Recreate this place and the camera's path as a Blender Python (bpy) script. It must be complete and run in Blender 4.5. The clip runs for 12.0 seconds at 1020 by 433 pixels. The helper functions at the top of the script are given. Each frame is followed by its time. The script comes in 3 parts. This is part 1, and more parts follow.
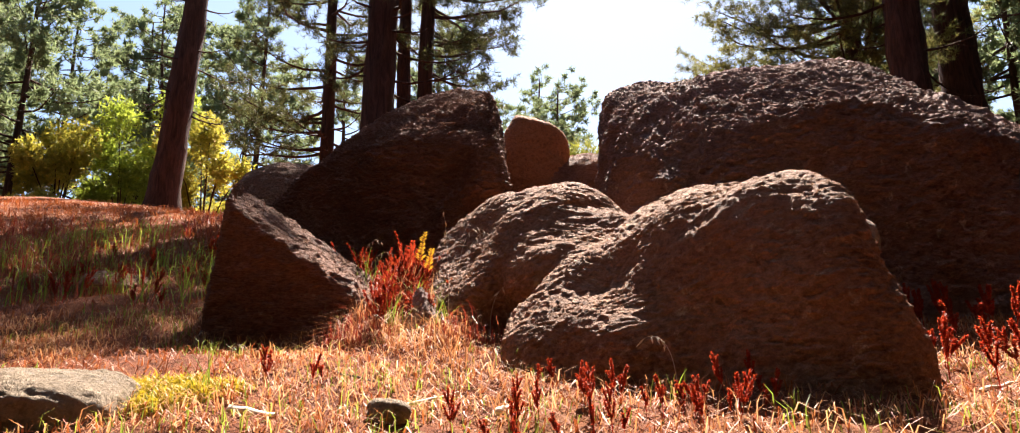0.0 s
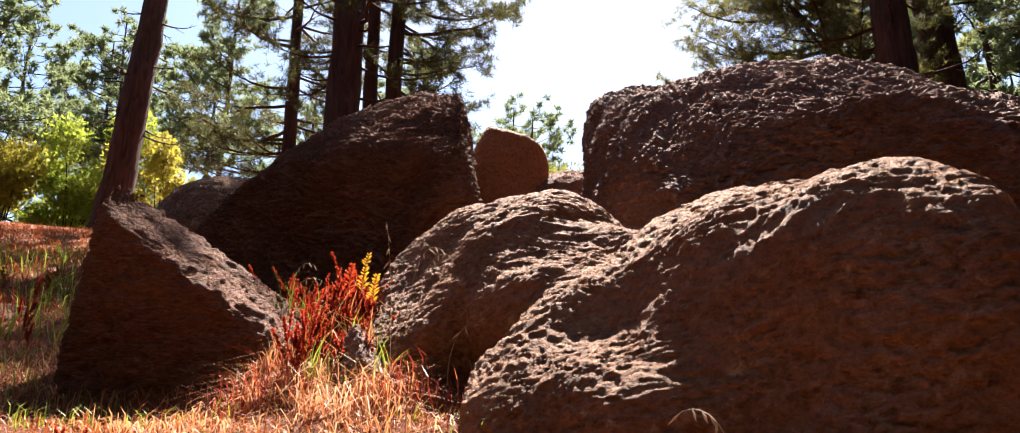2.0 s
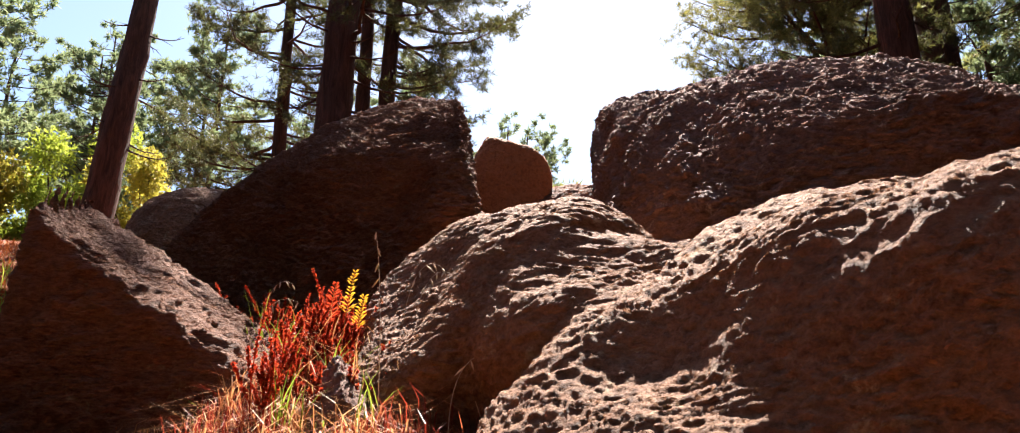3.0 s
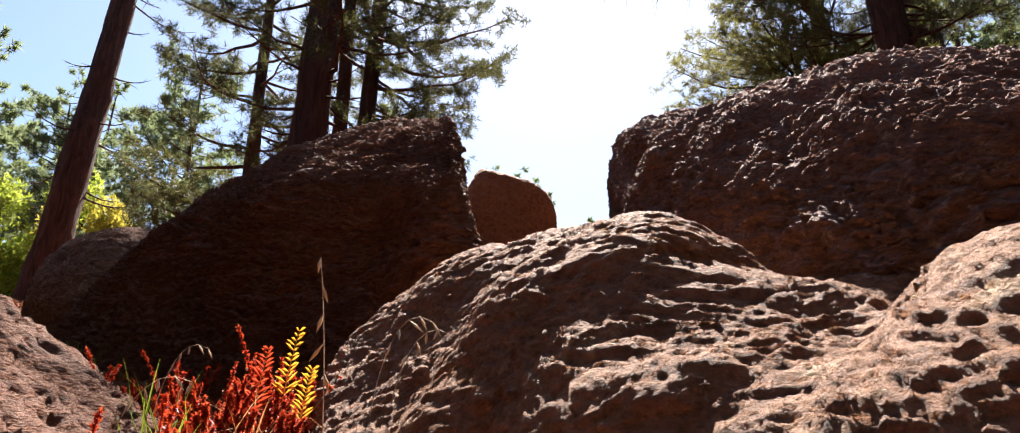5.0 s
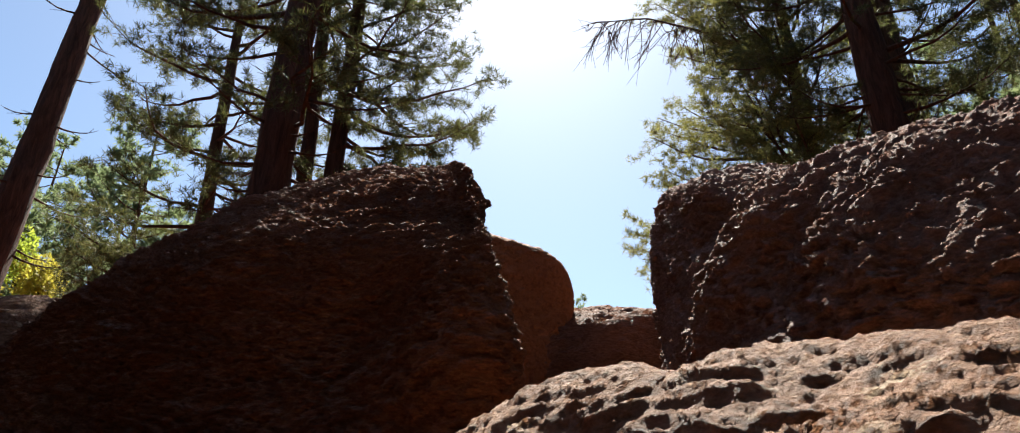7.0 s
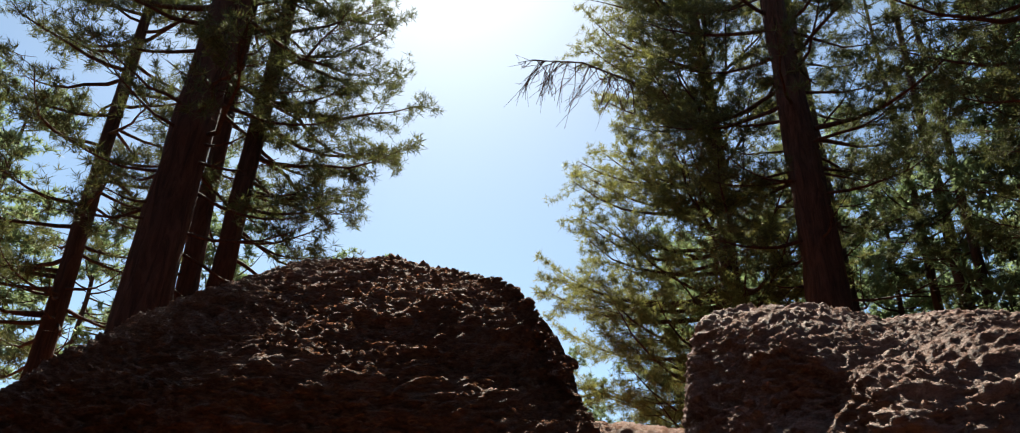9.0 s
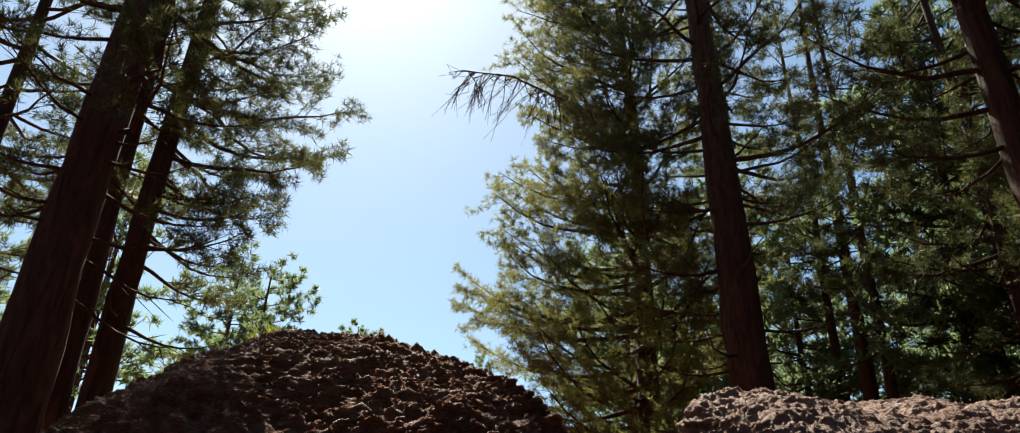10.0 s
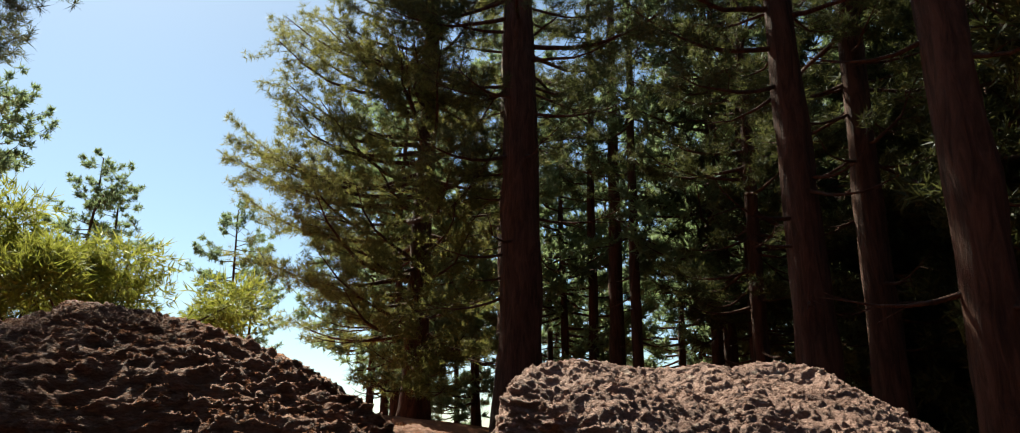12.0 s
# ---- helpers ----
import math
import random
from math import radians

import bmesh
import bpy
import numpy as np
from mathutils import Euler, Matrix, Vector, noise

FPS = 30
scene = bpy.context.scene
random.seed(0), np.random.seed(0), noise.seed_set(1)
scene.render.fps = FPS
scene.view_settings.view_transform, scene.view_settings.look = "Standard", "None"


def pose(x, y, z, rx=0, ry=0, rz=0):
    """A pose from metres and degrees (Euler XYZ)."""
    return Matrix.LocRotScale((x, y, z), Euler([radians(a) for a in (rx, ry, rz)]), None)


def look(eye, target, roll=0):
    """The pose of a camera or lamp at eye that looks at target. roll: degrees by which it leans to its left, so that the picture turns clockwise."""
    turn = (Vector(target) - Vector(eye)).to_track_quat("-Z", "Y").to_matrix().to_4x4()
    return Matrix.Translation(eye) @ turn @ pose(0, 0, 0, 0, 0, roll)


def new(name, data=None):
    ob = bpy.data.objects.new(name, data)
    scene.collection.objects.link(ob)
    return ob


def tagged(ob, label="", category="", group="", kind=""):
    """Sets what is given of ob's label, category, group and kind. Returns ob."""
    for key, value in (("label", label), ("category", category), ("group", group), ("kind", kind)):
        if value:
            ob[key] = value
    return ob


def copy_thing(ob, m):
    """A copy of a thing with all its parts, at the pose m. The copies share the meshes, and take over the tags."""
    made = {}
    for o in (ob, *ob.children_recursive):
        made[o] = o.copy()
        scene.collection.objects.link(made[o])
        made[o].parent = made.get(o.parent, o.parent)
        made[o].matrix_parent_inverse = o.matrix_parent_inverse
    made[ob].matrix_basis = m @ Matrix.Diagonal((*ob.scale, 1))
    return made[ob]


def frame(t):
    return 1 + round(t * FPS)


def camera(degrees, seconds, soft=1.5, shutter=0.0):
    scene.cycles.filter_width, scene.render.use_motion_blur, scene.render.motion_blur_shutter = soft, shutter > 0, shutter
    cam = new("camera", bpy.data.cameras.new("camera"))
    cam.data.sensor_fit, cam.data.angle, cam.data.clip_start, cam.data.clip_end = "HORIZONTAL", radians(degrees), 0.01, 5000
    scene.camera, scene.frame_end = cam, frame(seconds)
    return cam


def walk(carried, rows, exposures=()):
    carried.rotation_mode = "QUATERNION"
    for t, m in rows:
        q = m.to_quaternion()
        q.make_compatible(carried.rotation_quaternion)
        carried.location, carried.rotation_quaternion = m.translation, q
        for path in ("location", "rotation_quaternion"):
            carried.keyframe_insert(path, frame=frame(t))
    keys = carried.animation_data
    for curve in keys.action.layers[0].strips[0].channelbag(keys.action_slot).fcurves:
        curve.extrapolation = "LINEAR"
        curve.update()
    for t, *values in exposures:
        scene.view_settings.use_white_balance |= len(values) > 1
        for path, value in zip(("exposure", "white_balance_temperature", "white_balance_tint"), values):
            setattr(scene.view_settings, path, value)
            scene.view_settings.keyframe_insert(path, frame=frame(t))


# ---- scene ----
cam = camera(66.4, 12.0, soft=1.0)
PATH = [
    (0.0, (0.081, 0.01, 1.322), (0.074, 1.958, 1.775), -0.3),
    (0.5, (0.125, 0.403, 1.363), (0.141, 2.344, 1.847), -0.2),
    (1.0, (0.13, 0.799, 1.399), (0.17, 2.735, 1.903), -0.2),
    (1.5, (0.121, 1.202, 1.483), (0.171, 3.132, 2.003), -0.1),
    (2.0, (0.115, 1.584, 1.577), (0.177, 3.511, 2.11), -0.2),
    (2.5, (0.083, 1.981, 1.646), (0.156, 3.9, 2.203), -0.1),
    (3.0, (0.024, 2.388, 1.739), (0.106, 4.299, 2.323), -0.0),
    (3.2, (0.006, 2.547, 1.796), (0.092, 4.456, 2.387), -0.0),
    (4.8, (-0.103, 3.876, 2.068), (0.028, 5.743, 2.774), -0.2),
    (5.0, (-0.109, 4.055, 2.122), (0.025, 5.915, 2.846), -0.3),
    (5.5, (-0.172, 4.478, 2.278), (-0.024, 6.321, 3.042), -0.3),
    (6.0, (-0.243, 4.87, 2.443), (-0.075, 6.694, 3.246), -0.2),
    (6.5, (-0.336, 5.233, 2.59), (-0.135, 7.033, 3.44), -0.2),
    (7.0, (-0.467, 5.587, 2.766), (-0.233, 7.364, 3.651), -0.2),
    (7.2, (-0.498, 5.699, 2.825), (-0.258, 7.467, 3.728), 0.1),
    (8.8, (-1.227, 6.309, 3.653), (-0.747, 8.015, 4.579), 1.4),
    (9.0, (-1.355, 6.383, 3.774), (-0.839, 8.079, 4.7), 1.7),
    (9.5, (-1.669, 6.569, 4.136), (-1.028, 8.221, 5.064), 1.4),
    (10.0, (-1.945, 6.65, 4.36), (-1.197, 8.257, 5.285), 1.1),
    (10.5, (-2.16, 6.72, 4.56), (-1.297, 8.279, 5.468), 1.0),
    (11.0, (-2.35, 6.84, 4.83), (-1.335, 8.32, 5.712), 0.7),
    (11.5, (-2.4, 6.9, 5.1), (-1.22, 8.32, 5.868), 0.4),
    (12.0, (-2.42, 6.94, 5.3), (-1.103, 8.337, 5.861), 0.5),
]
walk(cam, [(t, look(eye, target, roll)) for t, eye, target, roll in PATH], [(0.0, 2.3, 6500, 13), (3.0, 2.44, 6350, 13), (5.0, 2.3, 6250, 12), (7.0, 1.85, 6150, 4), (9.0, 1.68, 6200, -3),
                                                   (10.5, 1.68, 6300, -5), (12.0, 1.62, 6400, -5)])

# ---- light: one high noon sun ahead of the walk, blue sky ----
SUN_EL, SUN_AZ = 52.5, 8.5
world = bpy.data.worlds.new("sky")
scene.world = world
world.use_nodes = True
wn = world.node_tree.nodes
sky = wn.new("ShaderNodeTexSky")
sky.sky_type, sky.sun_disc = "NISHITA", False
sky.sun_elevation, sky.sun_rotation = radians(SUN_EL), radians(SUN_AZ)
sky.air_density, sky.dust_density, sky.ozone_density = 0.9, 0.65, 0.3
world.node_tree.links.new(sky.outputs[0], wn["Background"].inputs[0])
wn["Background"].inputs[1].default_value = 0.05
sun = new("sun", bpy.data.lights.new("sun", "SUN"))
sun.data.energy, sun.data.angle, sun.data.color = 5.0, radians(0.53), (1.0, 0.93, 0.82)
sa, se = radians(SUN_AZ), radians(SUN_EL)
sun.matrix_world = look((10 * math.sin(sa) * math.cos(se), 10 * math.cos(sa) * math.cos(se), 10 * math.sin(se)), (0, 0, 0))


# ---- materials ----
def material(name, rough=0.8, spec=0.3):
    m = bpy.data.materials.new(name)
    m.use_nodes = True
    b = m.node_tree.nodes["Principled BSDF"]
    b.inputs["Roughness"].default_value = rough
    b.inputs["Specular IOR Level"].default_value = spec
    return m, m.node_tree.nodes, m.node_tree.links, b


def coords(n, l, stretch=(1, 1, 1)):
    tc, mp = n.new("ShaderNodeTexCoord"), n.new("ShaderNodeMapping")
    mp.inputs["Scale"].default_value = stretch
    l.new(tc.outputs["Object"], mp.inputs["Vector"])
    return mp.outputs[0]


def noise_node(n, l, vec, scale, detail=6, rough=0.6, distort=0.0):
    t = n.new("ShaderNodeTexNoise")
    t.inputs["Scale"].default_value, t.inputs["Detail"].default_value = scale, detail
    t.inputs["Roughness"].default_value, t.inputs["Distortion"].default_value = rough, distort
    l.new(vec, t.inputs["Vector"])
    return t.outputs["Fac"]


def ramp(n, l, fac, stops):
    r = n.new("ShaderNodeValToRGB")
    while len(r.color_ramp.elements) < len(stops):
        r.color_ramp.elements.new(0.5)
    for e, (p, c) in zip(r.color_ramp.elements, stops):
        e.position, e.color = p, (*c, 1)
    l.new(fac, r.inputs[0])
    return r.outputs[0]


def mix(n, l, fac, a, b, mode="MIX"):
    m = n.new("ShaderNodeMix")
    m.data_type, m.blend_type = "RGBA", mode
    for k, v in (("Factor", fac), ("A", a), ("B", b)):
        s = [i for i in m.inputs if i.name == k and (i.type == ("VALUE" if k == "Factor" else "RGBA"))][0]
        if isinstance(v, (int, float)):
            s.default_value = v
        elif isinstance(v, tuple):
            s.default_value = (*v, 1)
        else:
            l.new(v, s)
    return [o for o in m.outputs if o.type == "RGBA"][0]


def bump(n, l, b, heights):
    last = None
    for fac, strength, dist in heights:
        k = n.new("ShaderNodeBump")
        k.inputs["Strength"].default_value, k.inputs["Distance"].default_value = strength, dist
        l.new(fac, k.inputs["Height"])
        if last:
            l.new(last, k.inputs["Normal"])
        last = k.outputs[0]
    l.new(last, b.inputs["Normal"])


def rock_material(name, dark, mid, light, lichen, lichen_amount=0.6, layers=1.0):
    m, n, l, b = material(name, 0.8, 0.25)
    v = coords(n, l)
    vs = coords(n, l, (1, 1, layers))
    big = noise_node(n, l, v, 0.9, 5, 0.6, 0.4)
    fine = noise_node(n, l, vs, 22, 8, 0.7, 0.3)
    c = ramp(n, l, big, [(0.3, dark), (0.52, mid), (0.72, light)])
    c2 = ramp(n, l, fine, [(0.32, tuple(0.45 * a for a in dark)), (0.5, mid), (0.68, light)])
    c = mix(n, l, 0.55, c, c2)
    spots = noise_node(n, l, v, 6.5, 8, 0.72, 0.6)
    lf = ramp(n, l, spots, [(lichen_amount - 0.04, (0, 0, 0)), (lichen_amount + 0.06, (1, 1, 1))])
    c = mix(n, l, lf, c, lichen)
    grit = noise_node(n, l, v, 90, 4, 0.7)
    c = mix(n, l, 0.5, c, ramp(n, l, grit, [(0.3, (0.35, 0.33, 0.32)), (0.7, (1.0, 1.0, 1.0))]), "MULTIPLY")
    l.new(c, b.inputs["Base Color"])
    vor = n.new("ShaderNodeTexVoronoi")
    vor.inputs["Scale"].default_value = 38
    l.new(vs, vor.inputs["Vector"])
    bump(n, l, b, [(fine, 1.0, 0.07), (vor.outputs["Distance"], 0.35, 0.012), (grit, 0.5, 0.006)])
    return m


M_ROCK = rock_material("boulder_stone", (0.15, 0.058, 0.028), (0.38, 0.17, 0.085), (0.58, 0.32, 0.175), (0.64, 0.43, 0.26), 0.62, 1.5)
M_ROCK_L = rock_material("layered_stone", (0.10, 0.036, 0.021), (0.30, 0.125, 0.07), (0.48, 0.24, 0.145), (0.38, 0.26, 0.16), 0.66, 3.0)
M_ROCK_D = rock_material("weathered_stone", (0.12, 0.056, 0.042), (0.33, 0.175, 0.13), (0.54, 0.33, 0.26), (0.6, 0.43, 0.34), 0.62, 2.2)
M_ORANGE = rock_material("orange_stone", (0.28, 0.09, 0.035), (0.42, 0.15, 0.055), (0.5, 0.2, 0.08), (0.24, 0.12, 0.07), 0.66, 1.0)
M_PALE = rock_material("pale_stone", (0.22, 0.15, 0.09), (0.34, 0.24, 0.15), (0.44, 0.33, 0.22), (0.3, 0.24, 0.18), 0.6, 1.0)


def bark_material():
    m, n, l, b = material("pine_bark", 0.9, 0.2)
    v = coords(n, l, (1, 1, 0.16))
    plates = noise_node(n, l, v, 7, 8, 0.7, 0.8)
    big = noise_node(n, l, coords(n, l), 0.8, 4)
    c = ramp(n, l, plates, [(0.36, (0.012, 0.006, 0.004)), (0.5, (0.055, 0.023, 0.014)), (0.68, (0.12, 0.058, 0.038))])
    c = mix(n, l, big, c, (0.07, 0.029, 0.018), "MIX")
    l.new(mix(n, l, 0.5, c, ramp(n, l, plates, [(0.35, (0.014, 0.007, 0.005)), (0.6, (0.10, 0.043, 0.027))])), b.inputs["Base Color"])
    bump(n, l, b, [(plates, 1.0, 0.06)])
    return m


def leaf_material(name, c1, c2, c3, translucent=0.45):
    m, n, l, b = material(name, 0.55, 0.35)
    g = n.new("ShaderNodeNewGeometry")
    big = noise_node(n, l, coords(n, l), 0.5, 3)
    isl = ramp(n, l, g.outputs["Random Per Island"], [(0.0, c1), (0.55, c2), (1.0, c3)])
    c = mix(n, l, big, isl, c2)
    l.new(c, b.inputs["Base Color"])
    tr, mx = n.new("ShaderNodeBsdfTranslucent"), n.new("ShaderNodeMixShader")
    l.new(c, tr.inputs["Color"])
    mx.inputs[0].default_value = translucent
    l.new(b.outputs[0], mx.inputs[1])
    l.new(tr.outputs[0], mx.inputs[2])
    l.new(mx.outputs[0], n["Material Output"].inputs["Surface"])
    return m


M_BARK = bark_material()
M_NEEDLE = leaf_material("pine_needles", (0.02, 0.026, 0.009), (0.075, 0.076, 0.024), (0.19, 0.17, 0.055), 0.55)
M_NEEDLE_Y = leaf_material("yellow_green_needles", (0.04, 0.046, 0.013), (0.16, 0.15, 0.042), (0.34, 0.29, 0.085), 0.65)
# paler than the near needles: the far trees' sunlit, airy look put into colour
M_NEEDLE_FAR = leaf_material("far_needles_sunlit_tint", (0.10, 0.13, 0.06), (0.18, 0.22, 0.10), (0.27, 0.29, 0.14), 0.6)
M_BUSH_Y = leaf_material("yellow_shrub_leaves", (0.24, 0.22, 0.03), (0.40, 0.35, 0.05), (0.52, 0.40, 0.07), 0.6)
M_BUSH_G = leaf_material("green_shrub_leaves", (0.18, 0.24, 0.03), (0.34, 0.40, 0.05), (0.44, 0.46, 0.08), 0.6)
M_WISPY = leaf_material("olive_shrub_leaves", (0.12, 0.13, 0.02), (0.24, 0.24, 0.04), (0.38, 0.34, 0.07), 0.5)
M_FERN = leaf_material("orange_fern", (0.5, 0.2, 0.02), (0.62, 0.33, 0.03), (0.66, 0.42, 0.04), 0.5)
M_SORREL = leaf_material("red_sorrel", (0.2, 0.014, 0.007), (0.46, 0.05, 0.018), (0.64, 0.15, 0.04), 0.5)
M_WEED = leaf_material("dry_red_weed", (0.12, 0.012, 0.008), (0.30, 0.04, 0.02), (0.5, 0.2, 0.09), 0.35)
M_MOSS = leaf_material("yellow_moss", (0.22, 0.14, 0.01), (0.45, 0.32, 0.02), (0.55, 0.44, 0.04), 0.4)
M_STRAW = leaf_material("dry_straw", (0.36, 0.09, 0.03), (0.60, 0.28, 0.11), (0.74, 0.52, 0.29), 0.4)
M_LITTER = leaf_material("needle_litter", (0.11, 0.022, 0.008), (0.34, 0.085, 0.022), (0.54, 0.20, 0.06), 0.3)
M_GRASS = leaf_material("green_grass", (0.12, 0.18, 0.02), (0.26, 0.32, 0.04), (0.5, 0.48, 0.08), 0.45)
M_DEAD, _n, _l, _b = material("dead_wood", 0.85, 0.2)
_v = noise_node(_n, _l, coords(_n, _l, (1, 1, 0.3)), 14, 6)
_l.new(ramp(_n, _l, _v, [(0.3, (0.10, 0.07, 0.05)), (0.7, (0.26, 0.19, 0.14))]), _b.inputs["Base Color"])
M_STICK, _n, _l, _b = material("bleached_stick", 0.8, 0.25)
_v = noise_node(_n, _l, coords(_n, _l, (1, 1, 0.3)), 25, 6)
_l.new(ramp(_n, _l, _v, [(0.3, (0.5, 0.38, 0.25)), (0.7, (0.75, 0.64, 0.48))]), _b.inputs["Base Color"])
M_SOIL, _n, _l, _b = material("forest_floor", 0.95, 0.15)
_c = coords(_n, _l)
_f1, _f2, _f3 = noise_node(_n, _l, _c, 1.1, 6, 0.6, 0.5), noise_node(_n, _l, _c, 34, 8, 0.75, 0.6), noise_node(_n, _l, _c, 120, 4, 0.7)
_k = mix(_n, _l, 0.5, ramp(_n, _l, _f1, [(0.35, (0.07, 0.02, 0.010)), (0.5, (0.20, 0.058, 0.022)), (0.68, (0.30, 0.13, 0.042))]),
         ramp(_n, _l, _f2, [(0.35, (0.05, 0.014, 0.008)), (0.55, (0.24, 0.075, 0.028)), (0.7, (0.46, 0.24, 0.09))]))
_l.new(_k, _b.inputs["Base Color"])
bump(_n, _l, _b, [(_f2, 0.9, 0.03), (_f3, 0.6, 0.01)])


# ---- numeric noise ----
def hash3(i, j, k, seed):
    h = (i * 374761393 + j * 668265263 + k * 2147483647 + seed * 1274126177) & 0xFFFFFFFF
    h = ((h ^ (h >> 13)) * 1274126177) & 0xFFFFFFFF
    h = ((h ^ (h >> 16)) * 2246822519) & 0xFFFFFFFF
    return ((h ^ (h >> 13)) & 0xFFFF) / 65535.0


def vnoise(p, seed=0):
    q = np.floor(p).astype(np.int64)
    f = p - q
    f = f * f * f * (f * (f * 6 - 15) + 10)
    out = np.zeros(len(p))
    for a in (0, 1):
        for b in (0, 1):
            for c in (0, 1):
                w = (f[:, 0] if a else 1 - f[:, 0]) * (f[:, 1] if b else 1 - f[:, 1]) * (f[:, 2] if c else 1 - f[:, 2])
                out += w * hash3(q[:, 0] + a, q[:, 1] + b, q[:, 2] + c, seed)
    return out * 2 - 1


def fbm(p, seed=0, octaves=4, gain=0.5):
    out, amp = np.zeros(len(p)), 1.0
    for o in range(octaves):
        out += amp * vnoise(p * 2.03**o + 17.3 * o, seed + o)
        amp *= gain
    return out


# ---- mesh helpers ----
def mesh_of(name, verts, faces, mat, smooth=False):
    """A mesh from arrays of vertices and of triangles or quads."""
    me = bpy.data.meshes.new(name)
    verts, faces = np.asarray(verts, np.float32), np.asarray(faces, np.int32)
    k = faces.shape[1]
    me.vertices.add(len(verts))
    me.vertices.foreach_set("co", verts.ravel())
    me.loops.add(faces.size)
    me.loops.foreach_set("vertex_index", faces.ravel())
    me.polygons.add(len(faces))
    me.polygons.foreach_set("loop_start", np.arange(0, faces.size, k, dtype=np.int32))
    me.polygons.foreach_set("use_smooth", np.full(len(faces), smooth))
    me.update(calc_edges=True)
    me.validate()
    me.materials.append(mat)
    return me


def part(name, me, parent, label=""):
    ob = new(name, me)
    ob.parent = parent
    return tagged(ob, label)


def thing(name, at, label, category, group="", kind=""):
    ob = new(name)
    ob.empty_display_size = 0.1
    ob.location = at
    return tagged(ob, label, category, group, kind)


def tube(pts, radii, sides=6, rough=0.0, seed=0):
    pts, radii = np.asarray(pts, float), np.asarray(radii, float)
    d = np.gradient(pts, axis=0)
    d /= np.linalg.norm(d, axis=1, keepdims=True) + 1e-9
    ref = np.where(np.abs(d[:, 2:3]) > 0.9, [[1.0, 0, 0]], [[0, 0, 1.0]])
    u = np.cross(d, ref)
    u /= np.linalg.norm(u, axis=1, keepdims=True) + 1e-9
    w = np.cross(d, u)
    a = np.linspace(0, 2 * np.pi, sides, endpoint=False)
    v = pts[:, None] + radii[:, None, None] * (np.cos(a)[None, :, None] * u[:, None] + np.sin(a)[None, :, None] * w[:, None])
    if rough:
        q = np.stack([np.cos(a)[None] * 3.1 + 0 * pts[:, :1], np.sin(a)[None] * 3.1 + 0 * pts[:, :1], pts[:, 2:3] * 0.8 + 0 * a[None]], -1).reshape(-1, 3)
        k = 1 + rough * fbm(q, seed, 3).reshape(len(pts), sides)
        v = pts[:, None] + (v - pts[:, None]) * k[..., None]
    n = len(pts)
    i, j = np.meshgrid(np.arange(n - 1), np.arange(sides), indexing="ij")
    f = np.stack([i * sides + j, i * sides + (j + 1) % sides, (i + 1) * sides + (j + 1) % sides, (i + 1) * sides + j], -1).reshape(-1, 4)
    return v.reshape(-1, 3), f


def merge(chunks):
    vs, fs, o = [], [], 0
    for v, f in chunks:
        vs.append(v)
        fs.append(f + o)
        o += len(v)
    return np.concatenate(vs), np.concatenate(fs)


# ---- ground ----
PROFILE_Y = [-4000, -40, -6, 0.0, 1.6, 2.5, 3.3, 4.0, 5.0, 6.5, 8.5, 12.0, 18.0, 24.0, 32.0, 60.0, 4000.0]
PROFILE_Z = [-30, -6, -1.2, 0.0, 0.52, 0.88, 1.17, 1.33, 1.52, 1.85, 2.4, 3.55, 5.35, 6.4, 6.9, 7.0, 7.0]


def ground_z(x, y):
    x, y = np.asarray(x, float), np.asarray(y, float)
    z = np.interp(y, PROFILE_Y, PROFILE_Z)
    z = z + np.clip(-x - 2.5, 0, 9) * 0.03 * np.clip((y - 6) / 6, 0, 1)
    z = z - np.clip(x - 5.0, 0, 14) * 0.08 * np.clip((y - 5) / 8, 0, 1)
    z = z + 1.6 * np.clip((-x - 5) / 10, 0, 1) * np.clip((y - 15) / 14, 0, 1)
    z = z + 0.26 * np.exp(-(((x + 0.95) / 0.65) ** 2) - ((y - 7.5) / 0.6) ** 2)
    z = z - 0.12 * np.exp(-(((x + 0.02) / 0.6) ** 2) - ((y - 3.4) / 0.9) ** 2)
    z = z - 0.22 * np.exp(-(((x + 1.9) / 0.8) ** 2) - ((y - 6.1) / 0.55) ** 2)
    p = np.stack([x.ravel(), y.ravel(), 0 * x.ravel()], 1)
    near = np.exp(-np.abs(y - 8) / 30)
    return z + (0.10 * fbm(p * 0.5, 5, 3) + 0.03 * fbm(p * 3.0, 9, 3)).reshape(z.shape) * near


def axis(lo, hi, step, far):
    out = list(np.arange(lo, hi, step))
    a, s = hi, step
    while a < far:
        out.append(a)
        s *= 1.16
        a += s
    a, s = lo, step
    while a > -far:
        s *= 1.16
        a -= s
        out.insert(0, a)
    return np.array(out)


